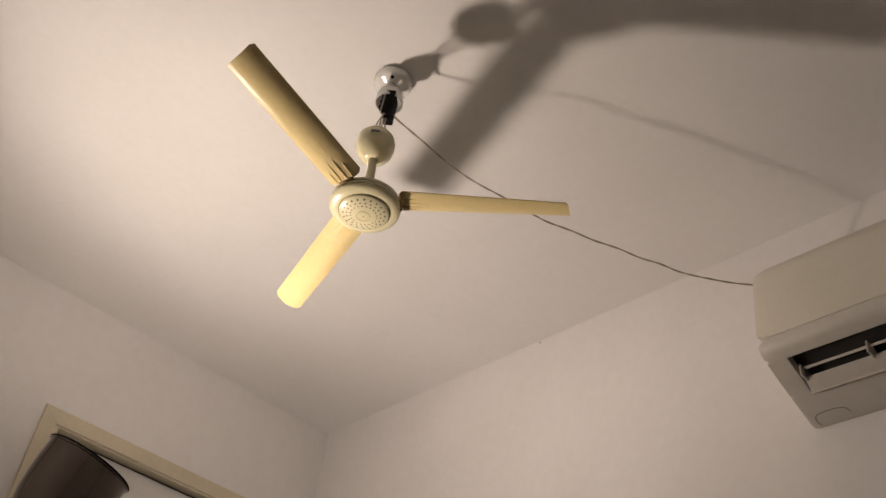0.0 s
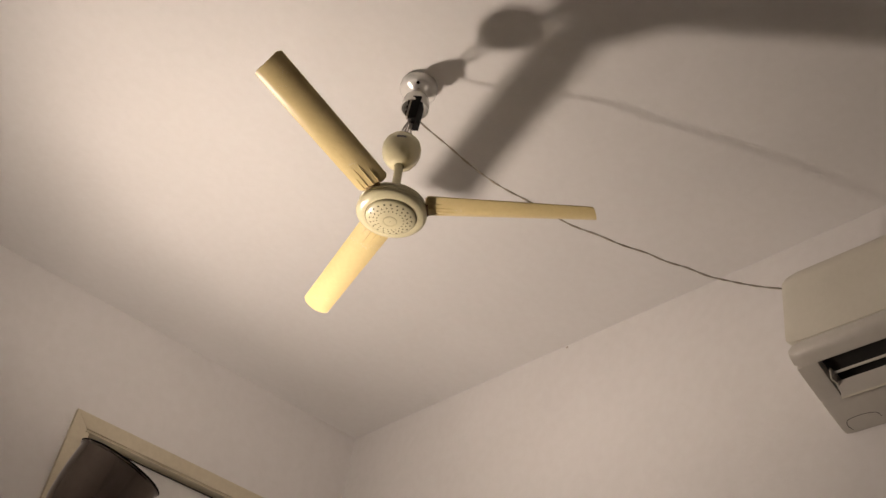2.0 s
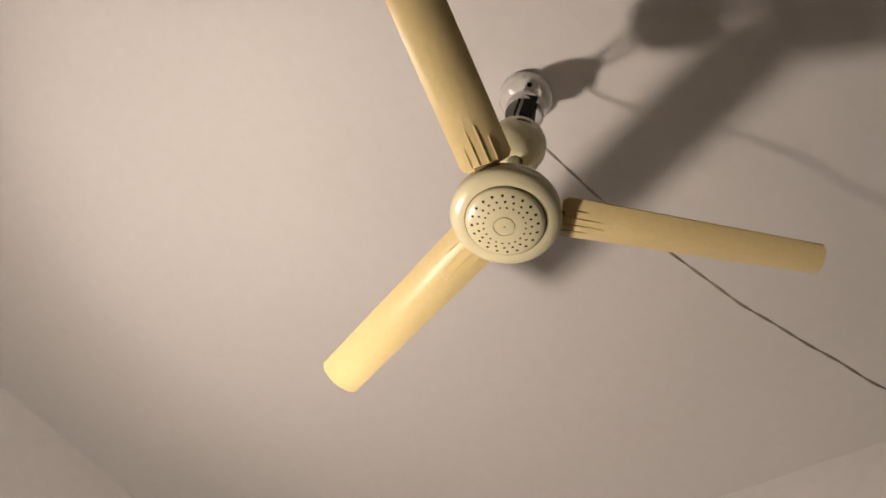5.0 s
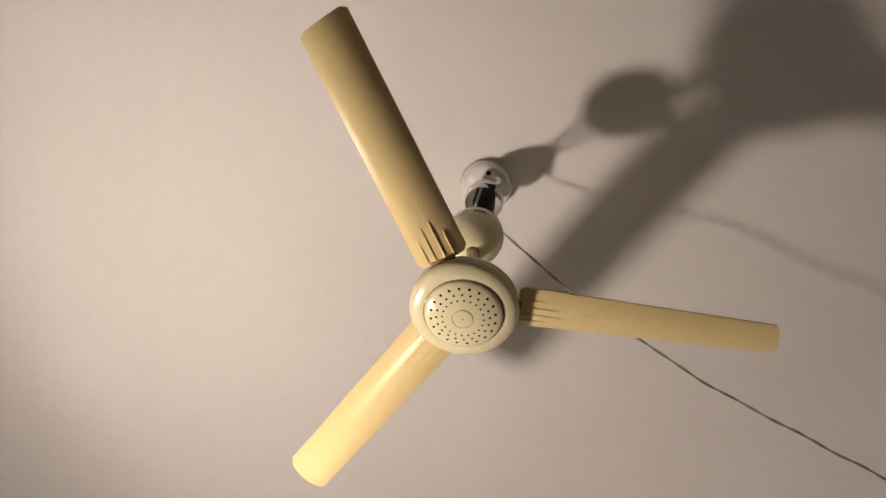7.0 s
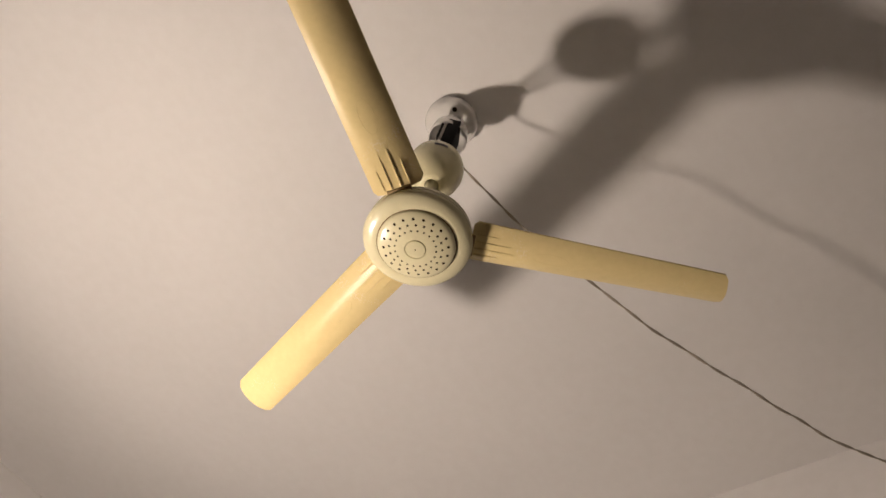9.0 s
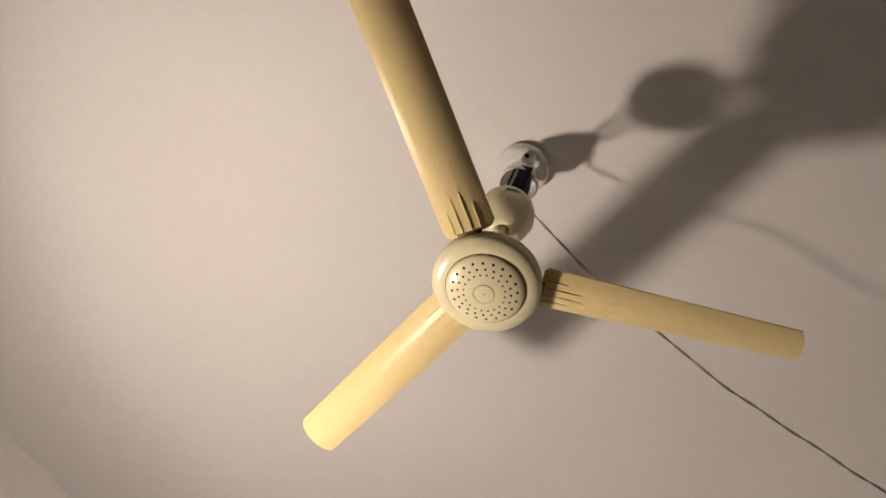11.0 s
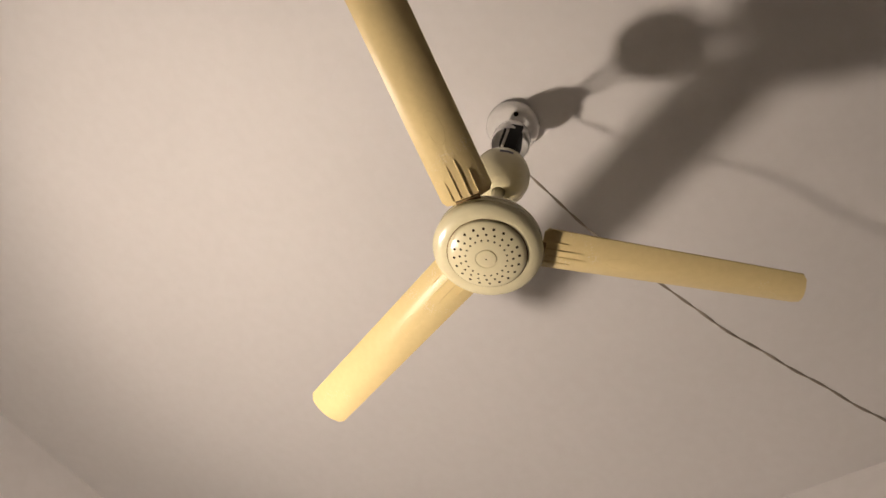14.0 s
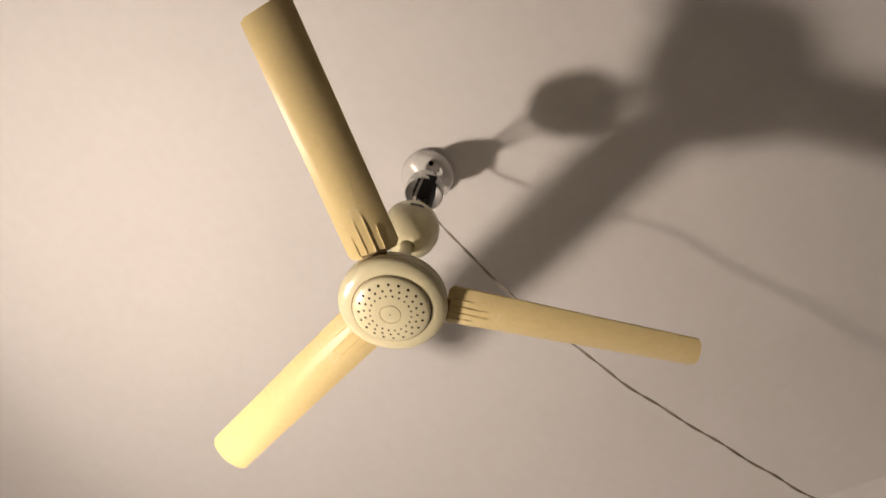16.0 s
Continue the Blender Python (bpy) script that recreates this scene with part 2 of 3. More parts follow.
def door():
    d = base("door_1", (DOOR_X0, NORTH, 0), "closed white door in a cream painted wooden frame", "door", "structure")
    o = Vector((DOOR_X0, NORTH, 0))
    w = DOOR_X1 - DOOR_X0

    def trim(name, pts):
        """A mitred board of the door's surround, with its front edges eased."""
        bm = bmesh.new()
        back = [bm.verts.new((x, 0, z)) for x, z in pts]
        cx, cz = sum(p[0] for p in pts) / 4, sum(p[1] for p in pts) / 4
        mid = [bm.verts.new((x, -0.0115, z)) for x, z in pts]
        front = []
        for x, z in pts:
            front.append(bm.verts.new((x + (0.001 if x < cx else -0.001), -0.0130, z + (0.001 if z < cz else -0.001))))
        for a, b in ((back, mid), (mid, front)):
            for k in range(4):
                bm.faces.new((a[k], a[(k + 1) % 4], b[(k + 1) % 4], b[k]))
        bm.faces.new(front)
        bm.faces.new(back)
        part(name, bm, FRAME_PAINT, d, "cream painted wooden surround board")

    t = 0.043
    trim("head_trim", [(-t, DOOR_TOP + t), (w + t, DOOR_TOP + t), (w, DOOR_TOP), (0, DOOR_TOP)])
    trim("side_trim", [(-t, DOOR_TOP + t), (0, DOOR_TOP), (0, 0.001), (-t, 0.001)])
    trim("side_trim", [(w + t, DOOR_TOP + t), (w, DOOR_TOP), (w, 0.001), (w + t, 0.001)])
    part("head_lining", box(0.001, w - 0.001, -0.008, 0.118, DOOR_TOP - 0.006, DOOR_TOP - 0.0005, 0.001), FRAME_PAINT, d, "cream painted lining under the head")
    part("side_lining", box(0.0005, 0.012, -0.009, 0.118, 0.001, DOOR_TOP - 0.0075, 0.001), FRAME_PAINT, d)
    part("side_lining", box(w - 0.012, w - 0.0005, -0.009, 0.118, 0.001, DOOR_TOP - 0.0075, 0.001), FRAME_PAINT, d)
    leaf = part("leaf", box(0.015, w - 0.015, 0.020, 0.056, 0.006, DOOR_TOP - 0.0120, 0.002), DOOR_PAINT, d, "white painted flat door leaf")
    # dark strip puts the shade of the gap above the leaf into colour
    part("gap_shade_strip", box(0.016, w - 0.016, 0.0172, 0.0198, DOOR_TOP - 0.0155, DOOR_TOP - 0.0124), AC_DARK, leaf, "dark strip for the shaded gap over the leaf")
    part("door_handle", tube(smooth_line([(w - 0.07, 0.012, 1.0), (w - 0.07, -0.03, 1.0), (w - 0.09, -0.038, 1.0), (w - 0.17, -0.038, 1.0)], 4), 0.008), METAL_WIRE, leaf, "steel lever handle")
    # an added, unseen board behind the leaf blocks light to keep the doorway dark
    part("light_block_board", box(0.0125, w - 0.0125, 0.060, 0.070, 0.001, DOOR_TOP - 0.008), AC_DARK, d, "unseen dark board added to close the doorway")
    return o


def plaster_chip():
    bm = bmesh.new()
    bmesh.ops.create_icosphere(bm, subdivisions=2, radius=0.004, matrix=Matrix.Diagonal((0.35, 1.3, 0.8, 1)))
    for v in bm.verts:
        v.co *= 1 + 0.3 * noise.noise(v.co * 700)
    thing("plaster_chip", bm, CHIP, at(EAST, 0.428, HIGH - 0.006), "tiny dark chip in the plaster under the ceiling", "plaster chip")


# ---------------------------------------------------------------- the ceiling fan
ROTOR = Vector((0.0, 0.0, 2.0465))
FAN_TOP = Vector((0.018, 0.029, HIGH))
TILT_M = Matrix(FAN_TURN).to_4x4()
BLADE_ANGLES = (-106.7, 13.3, 133.3)


def blade_mesh():
    """One cambered, twisted blade: x along it, y across, hollow side up."""
    bm = bmesh.new()
    n_long, n_wide = 60, 14
    top, low = [], []
    x0, x1 = 0.062, 0.3705
    for i in range(n_long + 1):
        u = i / n_long
        x = x0 + (x1 - x0) * u
        half = 0.0297 + (0.0255 - 0.0297) * u
        # rounded corners at both ends
        end = (x1 - x) if u > 0.5 else (x - x0)
        r = 0.0055 if u > 0.5 else 0.004
        if end < r:
            half -= r - math.sqrt(max(0.0, r * r - (r - end) ** 2))
        a, b = [], []
        for j in range(n_wide + 1):
            y = half * (2 * j / n_wide - 1)
            if y < 0:
                y *= 1.06 + 0.05 * u
            skew = (0.0030 * y / half + 0.0012 * (1 - min(1.0, (y / half) ** 2))) * max(0.0, (u - 0.8) / 0.2)
            z = blade_low(x, y)
            thick = 0.0022
            b.append(bm.verts.new((x + skew, y, z)))
            a.append(bm.verts.new((x + skew, y, z + thick)))
        top.append(a)
        low.append(b)
    for grid in (top, low):
        for i in range(n_long):
            for j in range(n_wide):
                bm.faces.new((grid[i][j], grid[i + 1][j], grid[i + 1][j + 1], grid[i][j + 1]))
    for i in range(n_long):
        for j in (0, n_wide):
            bm.faces.new((top[i][j], top[i + 1][j], low[i + 1][j], low[i][j]))
    for j in range(n_wide):
        for i in (0, n_long):
            bm.faces.new((top[i][j], top[i][j + 1], low[i][j + 1], low[i][j]))
    return bm


def blade_low(x, y):
    """Height of the underside: pitched, and bowed down in the middle."""
    u = (x - 0.062) / (0.3705 - 0.062)
    half = 0.0297 - 0.0042 * u
    if y < 0:
        half *= 1.06 + 0.05 * u
    return 0.0314 + 0.0018 * u + (0.175 + 0.215 * u) * y - (0.0094 - 0.0010 * u) * (1 - min(1.0, (y / half) ** 2))


def rib_mesh(xa, xb, y, wide, deep):
    """A narrow raised rib that follows the underside of a blade."""
    bm = bmesh.new()
    rings = []
    for i in range(7):
        x = xa + (xb - xa) * i / 6
        d = deep * (1 if i < 5 else (0.75 if i == 5 else 0.2))
        ring = [(x, y - wide / 2, blade_low(x, y - wide / 2) + 0.0006), (x, y - wide / 2 * 0.8, blade_low(x, y) - d),
                (x, y + wide / 2 * 0.8, blade_low(x, y) - d), (x, y + wide / 2, blade_low(x, y + wide / 2) + 0.0006)]
        rings.append([bm.verts.new(c) for c in ring])
    for a, b in zip(rings, rings[1:]):
        for k in range(4):
            bm.faces.new((a[k], a[(k + 1) % 4], b[(k + 1) % 4], b[k]))
    bm.faces.new(rings[0])
    bm.faces.new(rings[-1])
    return bm


def ceiling_fan():
    fan = base("ceiling_fan", FAN_TOP, "yellowed ivory plastic three-blade ceiling fan hanging from a hook", "ceiling fan")
    # canopy against the ceiling
    canopy = part("canopy", turned([(0.0372, -0.0006), (0.0390, -0.0020), (0.0402, -0.0060), (0.0405, -0.0130), (0.0400, -0.0180), (0.0384, -0.0212), (0.0356, -0.0230),
                                    (0.0300, -0.0247), (0.0215, -0.0272), (0.0150, -0.0292), (0.0128, -0.0306), (0.0118, -0.0335), (0.0112, -0.0420), (0.0055, -0.0422), (0.0055, -0.0010)], 56),
                  WHITE_PLASTIC, fan, "glossy white plastic canopy against the ceiling", at(0.008, 0.012, 0))
    part("screw_hole", turned([(0, -0.001), (0.0032, -0.001), (0.0038, 0.001), (0.0032, 0.0022), (0, 0.0026)], 14), HOLE_DARK, canopy, "dark screw hole",
         Matrix.Translation((-0.0190, -0.0222, -0.0246)) @ Vector((-0.18, -0.21, -0.96)).to_track_quat("Z", "Y").to_matrix().to_4x4())
    part("ceiling_stud", turned([(0, -0.0005), (0.004, -0.0005), (0.004, -0.045), (0, -0.045)], 24), METAL_WIRE, fan, "steel stud in the ceiling")
    # the hanging hardware is set out from a level 35 mm above the ceiling
    down = at(0, 0, 2.5 - HIGH)
    part("hook", tube(smooth_line([(0, 0, -0.050), (0.001, 0.001, -0.064), (0.006, 0.004, -0.078), (0.008, 0.006, -0.094), (0.0, 0.0, -0.104),
                                   (-0.007, -0.004, -0.096)], 6), 0.0022), METAL_WIRE, fan, "steel ceiling hook", down)
    part("cup", turned([(0.0080, -0.070), (0.0150, -0.0715), (0.0215, -0.0760), (0.0258, -0.0835), (0.0280, -0.0930), (0.0288, -0.1030), (0.0288, -0.1120), (0.0282, -0.1130),
                        (0.0272, -0.1125), (0.0272, -0.1030), (0.0264, -0.0938), (0.0242, -0.0850), (0.0203, -0.0782), (0.0145, -0.0740), (0.0080, -0.0728), (0.0080, -0.070)], 48),
         WHITE_PLASTIC, fan, "white plastic cover cup slid down the hook", at(0.003, 0.002, 2.5 - HIGH - 0.011))
    # terminal box with its lighter clamp strip
    turn = down @ pose(-0.008, -0.014, -0.143, 5, 4, -48)
    box_part = part("capacitor_box", box(-0.0085, 0.0095, -0.0075, 0.0330, -0.029, 0.031, 0.0012), BLACK_PLASTIC, fan, "black plastic capacitor box", turn)
    part("clamp_strip", box(-0.0130, -0.0086, -0.006, 0.005, -0.025, 0.028, 0.0015), WIRE_GREY, box_part, "pale clamp strip")
    for z in (-0.014, 0.0, 0.014):
        part("terminal", box(-0.0165, -0.0131, -0.0070, 0.0030, z - 0.0042, z + 0.0042, 0.0008), BLACK_PLASTIC, box_part, "dark terminal")
    # wires and stirrup between the hook and the lower cover
    ball_at = Vector((-0.007, -0.004, 2.207)) - FAN_TOP - down.translation
    for pts in ([(-0.004, 0.000, -0.105), (-0.010, -0.006, -0.150), (-0.016, -0.012, -0.200), ball_at + Vector((-0.004, 0.006, 0.030))],
                [(-0.002, -0.004, -0.110), (-0.008, -0.010, -0.160), (-0.024, -0.014, -0.213), ball_at + Vector((-0.014, 0.000, 0.026))],
                [(0.004, 0.000, -0.154), (-0.002, -0.006, -0.190), (-0.004, -0.016, -0.218), ball_at + Vector((0.008, 0.000, 0.026))],
                [(0.000, 0.002, -0.150), (-0.006, -0.004, -0.195), (-0.012, -0.010, -0.222), ball_at + Vector((0.002, -0.006, 0.026))]):
        part("wire", tube(smooth_line(pts, 6), 0.0016), WIRE_GREY, fan, "grey lead wire", down)
    lower = Matrix.Translation(ROTOR - FAN_TOP) @ TILT_M
    tilt_ball = lower @ at(0.004, -0.011, 0.162)
    cover = part("ball_cover", turned([(0.010, 0.0325), (0.020, 0.0318), (0.0285, 0.0270), (0.0345, 0.0185), (0.0372, 0.0070), (0.0370, -0.0045), (0.0342, -0.0160),
                                       (0.0290, -0.0260), (0.0225, -0.0335), (0.0165, -0.0385), (0.0120, -0.0405), (0.0090, -0.0400), (0.0090, -0.0380), (0.0155, -0.0360), (0.0270, -0.0252),
                                       (0.0352, -0.0040), (0.0352, 0.0065), (0.0270, 0.0252), (0.010, 0.0305), (0.010, 0.0325)], 56), HUB_PLASTIC, fan,
                 "ivory plastic ball-shaped rod cover", tilt_ball)
    strip = bmesh.new()
    grid = []
    for i in range(9):
        row = []
        for z in (0.0005, 0.0060):
            a = radians(-87 + i * 3.4)
            row.append(strip.verts.new((0.0375 * math.cos(a), 0.0375 * math.sin(a), z)))
        grid.append(row)
    for a, b in zip(grid, grid[1:]):
        strip.faces.new((a[0], b[0], b[1], a[1]))
    bmesh.ops.solidify(strip, geom=strip.faces[:], thickness=0.0006)
    part("maker_label", strip, LABEL_GREY, cover, "small faded grey maker's label", at(0, 0, 0))
    part("rod", tube([(0, 0, 0.030), (0.0013, -0.0036, 0.070), (0.0027, -0.0075, 0.112), (0.004, -0.011, 0.150)], 0.0082, 28), HUB_PLASTIC, fan, "ivory down rod", lower)
    part("rod_collar", turned([(0.0080, 0.0345), (0.014, 0.0345), (0.0145, 0.039), (0.012, 0.044), (0.0080, 0.045)], 28), HUB_PLASTIC, fan, "", lower)
    motor = part("motor_housing", turned([(0, 0.0350), (0.016, 0.0347), (0.030, 0.0338), (0.045, 0.0318), (0.0565, 0.0300), (0.0615, 0.0284), (0.0632, 0.0262), (0.0632, 0.0226),
                                          (0.0612, 0.0219), (0.0612, 0.0205), (0.0636, 0.0198), (0.0636, 0.0152), (0.0615, 0.0146), (0.0615, 0.0132), (0.0640, 0.0126), (0.0652, 0.0106),
                                          (0.0646, 0.0080), (0.0620, 0.0052), (0.0575, 0.0029), (0.0535, 0.0014), (0.0498, 0.0006), (0.0476, 0.0006), (0.0476, 0.0030), (0, 0.0030)], 72),
                 HUB_PLASTIC, fan, "ivory plastic motor housing", lower)
    for r, z in ((0.0618, 0.0212), (0.0620, 0.0139)):
        part("seam_ring", turned([(r - 0.0008, z), (r, z - 0.0006), (r + 0.0007, z), (r, z + 0.0006), (r - 0.0008, z)], 64), SEAM_AND_SHADE_BROWN, motor, "brown dusty seam")
    part("cap_seam", turned([(0.0470, 0.0016), (0.0477, 0.0009), (0.0470, 0.0003), (0.0463, 0.0009), (0.0470, 0.0016)], 72), SEAM_AND_SHADE_BROWN, motor, "thin brown seam round the cap")
    dome = [(0.0464, 0.0030), (0.0463, -0.0012), (0.0450, -0.0027), (0.0412, -0.0044), (0.0350, -0.0065), (0.0270, -0.0085), (0.0190, -0.0098), (0.0131, -0.0104),
            (0.0127, -0.0093), (0.0119, -0.0093), (0.0115, -0.0107), (0.0070, -0.0112), (0, -0.0114)]
    cap = part("vent_cap", turned(dome, 72), HUB_PLASTIC, motor, "round ivory cap with rings of vent holes")

    def dome_z(r):
        for (ra, za), (rb, zb) in zip(dome[2:], dome[3:]):
            if rb <= r <= ra:
                return za + (zb - za) * (ra - r) / (ra - rb)
        return -0.0111

    holes = bmesh.new()
    rings = ((0.0380, 20, 0.00176, 0.0), (0.0311, 20, 0.00150, 5.0), (0.0243, 20, 0.00128, 10.0))
    for r, count, size, shift in rings:
        lean = math.atan2(dome_z(r + 0.001) - dome_z(r - 0.001), 0.002)
        for k in range(count):
            a = radians(360 * k / count + shift)
            bmesh.ops.create_cone(holes, cap_ends=True, segments=8, radius1=size, radius2=size, depth=0.0010,
                                  matrix=at(r * math.cos(a), r * math.sin(a), dome_z(r) + 0.00038) @ Matrix.Rotation(a, 4, "Z") @ Matrix.Rotation(-lean, 4, "Y"))
    bmesh.ops.create_cone(holes, cap_ends=True, segments=8, radius1=0.0009, radius2=0.0009, depth=0.001, matrix=at(0, 0, -0.0111))
    tagged(part("vent_hole", holes, HOLE_DARK, cap, "rings of small dark vent holes"), kind="stuff")
    # blades, each with its bracket and root ribs
    blade_data = mesh_of("blade", blade_mesh(), BLADE_PLASTIC)
    rib_data = [mesh_of("rib", rib_mesh(0.067, xb, y, wd, 0.0013), BLADE_PLASTIC, angle=25)
                for xb, y, wd in ((0.093, -0.0165, 0.0017), (0.112, -0.0068, 0.0017), (0.116, 0.0040, 0.0030), (0.098, 0.0145, 0.0019))]
    ring = [(0.160 + 0.022 * math.cos(2 * math.pi * k / 36), 0.0085 * math.sin(2 * math.pi * k / 36)) for k in range(37)]
    oval_data = mesh_of("embossed_oval", tube([(x, y, blade_low(x, y) + 0.0001) for x, y in ring], 0.00026, 6), BLADE_PLASTIC)
    # the bracket's brown paints in the hub's shade at the blade root
    seat_data = mesh_of("root_bracket", box(0.052, 0.0665, -0.0150, 0.0150, 0.0195, 0.0255, 0.002), SEAM_AND_SHADE_BROWN)
    for angle in BLADE_ANGLES:
        blade = new("blade", blade_data)
        blade.parent = fan
        blade.matrix_local = lower @ pose(0, 0, 0, 0, 0, angle)
        tagged(blade, "cambered yellowed cream plastic blade")
        for data in rib_data:
            rib = new("rib", data)
            rib.parent = blade
        oval = new("embossed_oval", oval_data)
        oval.parent = blade
        seat = new("root_bracket", seat_data)
        seat.parent = blade
        tagged(seat, "root bracket with the hub's shade as brown")
    return fan


def power_cable():
    pts = [(0.012, 0.014, 2.338), (0.030, 0.024, 2.349), (0.046, 0.027, 2.348), (0.070, 0.019, 2.336), (0.107, 0.003, 2.314), (0.147, -0.018, 2.283), (0.185, -0.041, 2.256),
           (0.219, -0.057, 2.243), (0.276, -0.077, 2.235), (0.320, -0.097, 2.2215), (0.360, -0.113, 2.213), (0.410, -0.134, 2.2125), (0.460, -0.156, 2.2075), (0.510, -0.177, 2.2095), (0.560, -0.198, 2.2055), (0.600, -0.215, 2.2085),
           (0.646, -0.234, 2.2065), (0.690, -0.259, 2.208), (0.735, -0.287, 2.211), (0.770, -0.320, 2.210), (0.806, -0.336, 2.224), (0.845, -0.355, 2.234)]
    cable = base("power_cable", pts[0], "thin grey twisted cord strung from the fan to the air conditioner", "cable")
    line = smooth_line(pts, 14)
    run = [0.0]
    for p, q in zip(line, line[1:]):
        run.append(run[-1] + (q - p).length)
    for turn in (0.0, math.pi):
        strand = []
        for p, q, far in zip(line, line[1:] + [line[-1] * 2 - line[-2]], run):
            way = (q - p).normalized()
            side = way.cross(Vector((0, 0, 1))).normalized()
            a = turn + far / 0.075 * 2 * math.pi
            strand.append(p + 0.00105 * (math.cos(a) * side + math.sin(a) * side.cross(way)) + Vector((0, 0, 0.0008)) - Vector(pts[0]))
        part("strand", tube(strand, 0.00108, 7), CORD_GREY, cable, "grey sheathed strand")


# ---------------------------------------------------------------- the air conditioner
def air_conditioner():
    y1, y0 = -0.322, -1.122
    ac = base("air_conditioner", (EAST, (y0 + y1) / 2, 1.96), "aged white wall-mounted air conditioner with its outlet open", "air conditioner")
    o = Vector((EAST, (y0 + y1) / 2, 1.96))
    ac.matrix_world = Matrix.Translation((EAST, -0.7312, 1.9368)) @ Matrix.Diagonal((0.978, 0.978, 0.978, 1))

    def prof(pts):
        return [(-d, z - o.z) for d, z in pts]

    a, b = y0 - o.y, y1 - o.y
    part("body", along(prof([(0.002, 2.258), (0.160, 2.258), (0.178, 2.235), (0.178, 2.085), (0.080, 2.060), (0.002, 2.02)]), a + 0.006, b - 0.006), AC_WHITE, ac)
    part("front_panel", along(prof([(0.120, 2.2625), (0.165, 2.2625), (0.182, 2.2575), (0.1925, 2.245), (0.1965, 2.225), (0.1995, 2.150), (0.2005, 2.085), (0.1995, 2.0742),
                                    (0.1960, 2.0730), (0.1800, 2.0735), (0.1795, 2.236), (0.161, 2.2595), (0.120, 2.2595)]), a, b + 0.004, 0.034, 0.012), AC_WHITE, ac,
         "smooth cream-white front panel", angle=50)
    part("chin", along(prof([(0.1800, 2.0726), (0.1975, 2.0720), (0.2015, 2.0660), (0.2025, 2.0550), (0.1990, 2.0450), (0.1900, 2.0375), (0.1720, 2.0300), (0.1690, 2.0335), (0.1700, 2.0560)]),
                       a, b + 0.003, 0.030, 0.009), AC_GREY, ac, "pale grey rounded lower lip", angle=50)
    part("underside", along(prof([(0.0920, 1.9945), (0.0550, 1.9765), (0.0140, 1.9640), (0.0020, 1.9632), (0.0020, 2.0150), (0.0900, 2.0100)]), a, b, 0.010, 0.004), AC_GREY, ac,
         "pale grey sloping underside", angle=50)
    for ya, yb in ((a, a + 0.043), (b - 0.043, b)):
        part("end_cap", along(prof([(0.1722, 2.0300), (0.1450, 2.0165), (0.1150, 2.0035), (0.0918, 1.9945), (0.0900, 2.0100), (0.1000, 2.0500), (0.1690, 2.0550)]), ya, yb, 0.008, 0.001), AC_GREY, ac)
    part("outlet", along(prof([(0.168, 2.052), (0.095, 2.020), (0.095, 2.028), (0.120, 2.062), (0.168, 2.062)]), a + 0.042, b - 0.042, 0.001, 0.0), AC_DARK, ac, "dark air outlet")
    flap = part("louvre", along(prof([(0.1180, 2.0110), (0.1160, 2.0075), (0.0955, 1.9880), (0.0925, 1.9895), (0.1150, 2.0105)]), a + 0.048, b - 0.048, 0.004, 0.0005), AC_GREY, ac,
                "tilted pale louvre")
    part("louvre_edge", along(prof([(0.0968, 1.9876), (0.0940, 1.9846), (0.0918, 1.9866), (0.0928, 1.9902)]), a + 0.046, b - 0.046, 0.002, 0.0), AC_WHITE, flap, "bright rounded edge")
    part("upper_louvre", along(prof([(0.1352, 2.0232), (0.1342, 2.0205), (0.1318, 2.0190), (0.1312, 2.0206), (0.1330, 2.0226)]), a + 0.048, b - 0.048, 0.002, 0.0), AC_GREY, ac, "thin grey louvre")
    for k in range(6):
        y = b - 0.072 - 0.118 * k if k else b - 0.052
        part("vane", box(-0.142, -0.100, y - 0.0015, y + 0.0015, 2.004 - o.z, 2.030 - o.z, 0.0005), AC_GREY, ac, "upright guide vane",
             Matrix())
    outline = [(0.012, b - 0.020), (0.024, b - 0.016), (0.037, b - 0.022), (0.0415, b - 0.040), (0.0415, b - 0.066), (0.036, b - 0.083), (0.024, b - 0.088)]
    pts = smooth_line([(-d, y, 1.9640 + (d - 0.014) * 0.305 - o.z) for d, y in outline], 5)
    part("access_cover_groove", tube(pts, 0.0006, 6), AC_DARK, ac, "thin dark outline of a small access cover")


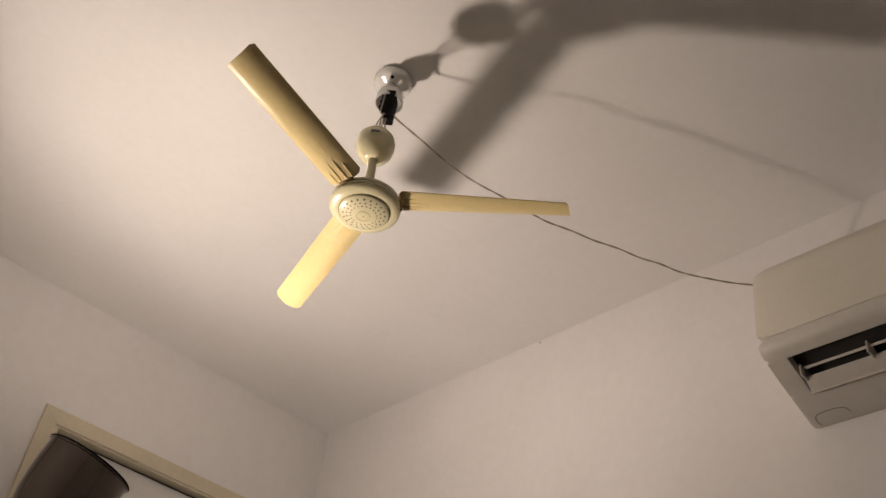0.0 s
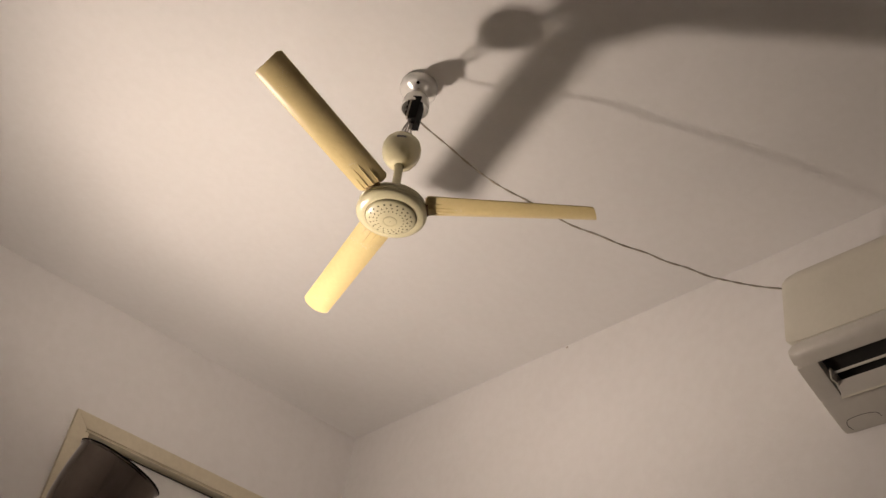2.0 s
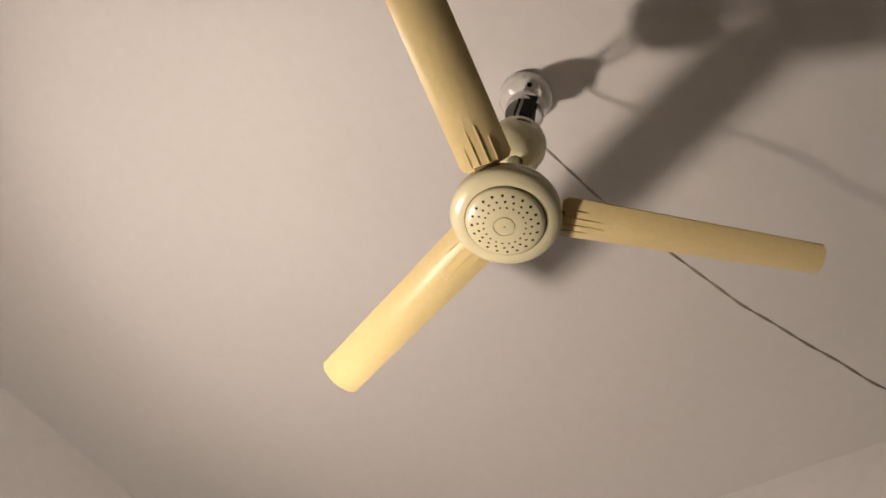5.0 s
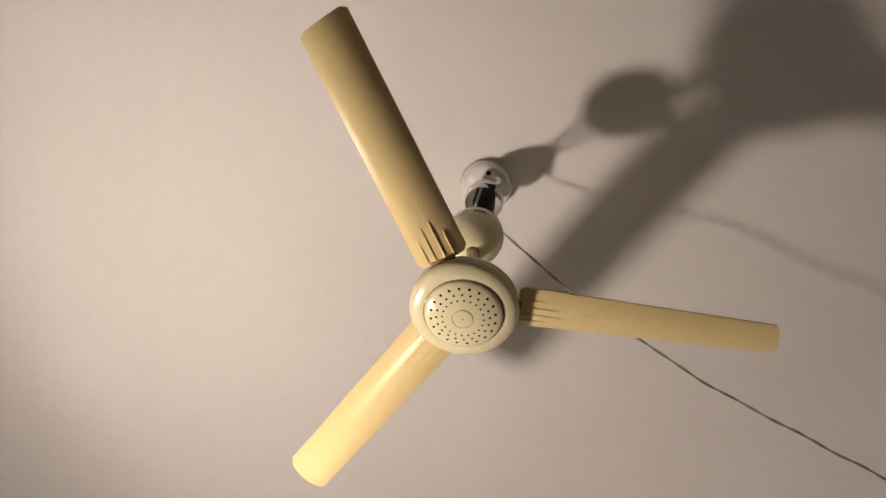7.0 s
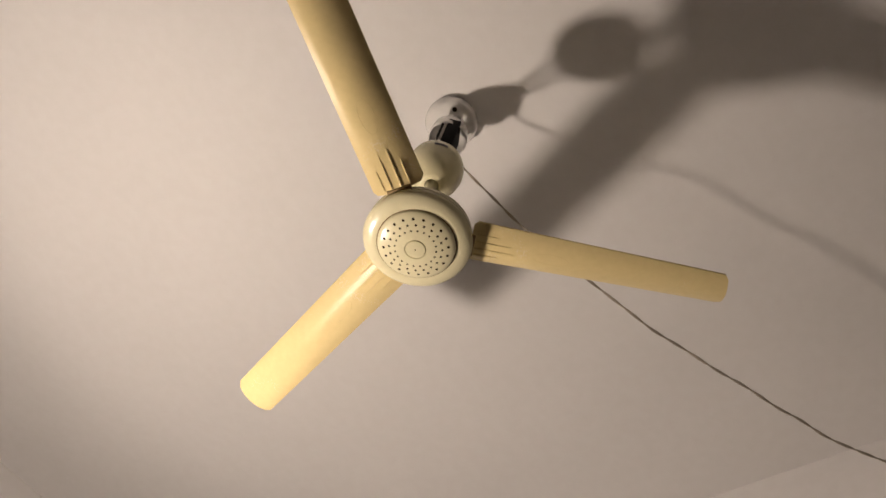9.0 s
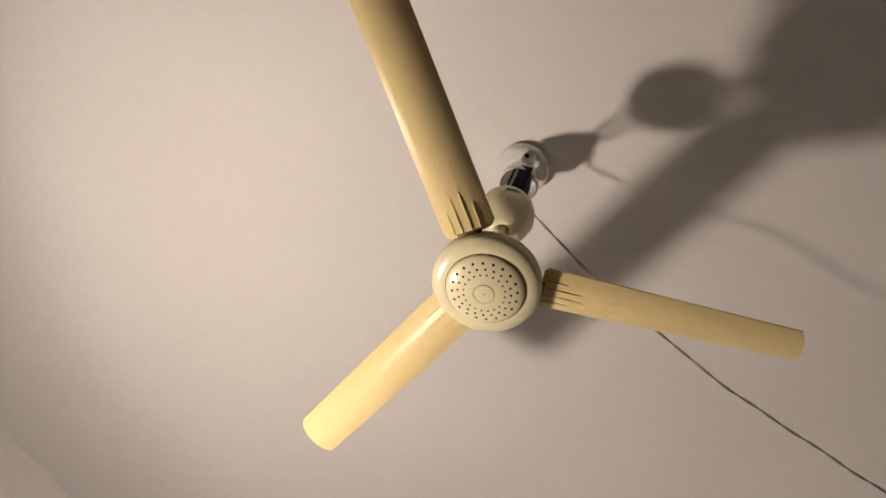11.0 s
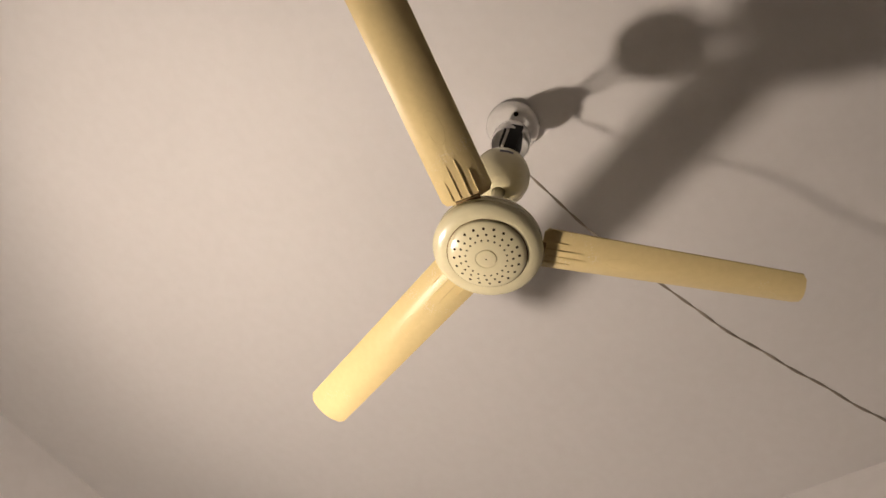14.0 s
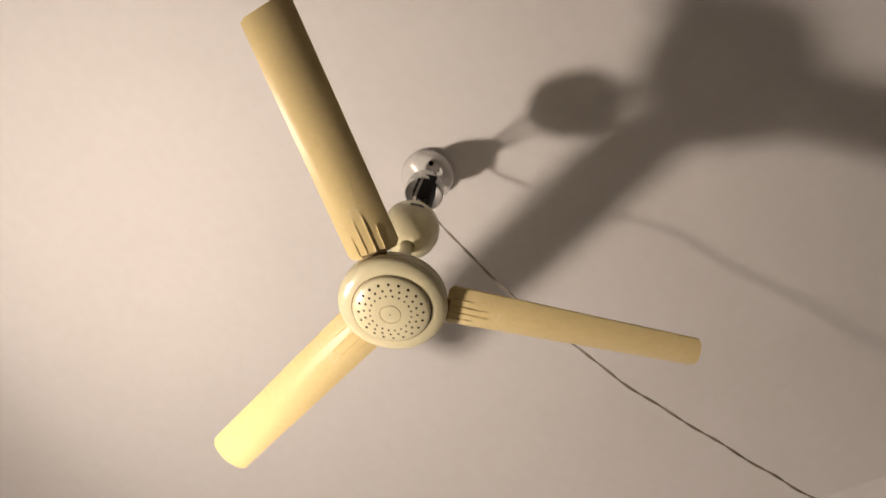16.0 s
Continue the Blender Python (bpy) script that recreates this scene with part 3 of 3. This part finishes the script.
# ---------------------------------------------------------------- the lamp
def lamp():
    """A bell shade with its bulb on a pole, turned up to the ceiling."""
    axis = Vector(SHADE_AXIS).normalized()
    rim = Vector(SHADE_RIM)
    foot = rim - axis * 0.225
    o = Vector((foot.x, foot.y, 0.0))
    floor_lamp = base("floor_lamp", o, "floor lamp with a dark polished metal bell shade turned up", "lamp")
    head = Matrix.Translation(rim - o) @ axis.to_track_quat("Z", "Y").to_matrix().to_4x4()
    outer = [(0.0840, 0.0005), (0.0855, -0.0015), (0.0848, -0.0040), (0.0825, -0.0055), (0.0818, -0.020), (0.0805, -0.042), (0.0775, -0.070), (0.0725, -0.098), (0.0645, -0.125),
             (0.0540, -0.149), (0.0410, -0.168), (0.0280, -0.181), (0.0200, -0.190), (0.0190, -0.208), (0.0, -0.209)]
    outer = [(r * 0.98, z * 1.03) for r, z in outer]
    shade = part("shade", turned(outer, 80), SHADE_METAL, floor_lamp, "dark polished metal bell shade", head)
    part("rim_bead", turned([(0.0822, 0.0006), (0.0834, 0.0011), (0.0844, 0.0002), (0.0844, -0.0014), (0.0834, -0.0024), (0.0822, -0.0018), (0.0822, 0.0006)], 80), BLACK_PLASTIC, shade, "black rolled rim")
    lining = [(0.0836, 0.0004), (0.0815, -0.004), (0.0805, -0.020), (0.0790, -0.042), (0.0760, -0.070), (0.0710, -0.098), (0.0630, -0.124), (0.0525, -0.147), (0.0400, -0.165), (0, -0.179)]
    lining = [(r * 0.98, z * 1.03) for r, z in lining]
    part("lining", turned(lining, 72), SHADE_LINING, shade, "pale enamelled inside of the shade")
    part("socket", turned([(0.0, -0.176), (0.014, -0.176), (0.015, -0.160), (0.0125, -0.156), (0.0, -0.156)], 28), BLACK_PLASTIC, floor_lamp, "black lamp socket", head)
    ball = [radians(9 * k) for k in range(11)]
    bulb = turned([(BULB_RADIUS * math.sin(a), BULB_HALF + BULB_RADIUS * math.cos(a) - BULB_DEPTH) for a in ball]
                  + [(BULB_RADIUS * math.cos(a), -BULB_HALF - BULB_RADIUS * math.sin(a) - BULB_DEPTH) for a in ball], 28)
    part("bulb", bulb, BULB_GLOW, floor_lamp, "glowing warm white bulb", head)
    part("bulb_neck", turned([(0.013, -0.160), (0.0135, -0.155), (0.016, -BULB_DEPTH - BULB_HALF - 0.016), (0, -BULB_DEPTH - BULB_HALF - 0.016)], 24), WHITE_PLASTIC, floor_lamp, "white bulb neck", head)
    part("joint", turned([(0, -0.018), (0.014, -0.014), (0.018, 0), (0.014, 0.014), (0, 0.018)], 24), BLACK_PLASTIC, floor_lamp, "black swivel joint", Matrix.Translation(foot - o))
    part("pole", turned([(0, 0.02), (0.009, 0.02), (0.009, foot.z - 0.01), (0, foot.z - 0.01)], 20), BLACK_PLASTIC, floor_lamp, "black metal pole")
    part("foot", turned([(0, 0.0), (0.13, 0.0), (0.132, 0.006), (0.125, 0.016), (0.03, 0.026), (0.012, 0.05), (0, 0.05)], 48), BLACK_PLASTIC, floor_lamp, "round black foot")


room()
door()
plaster_chip()
air_conditioner()
ceiling_fan()
power_cable()
lamp()
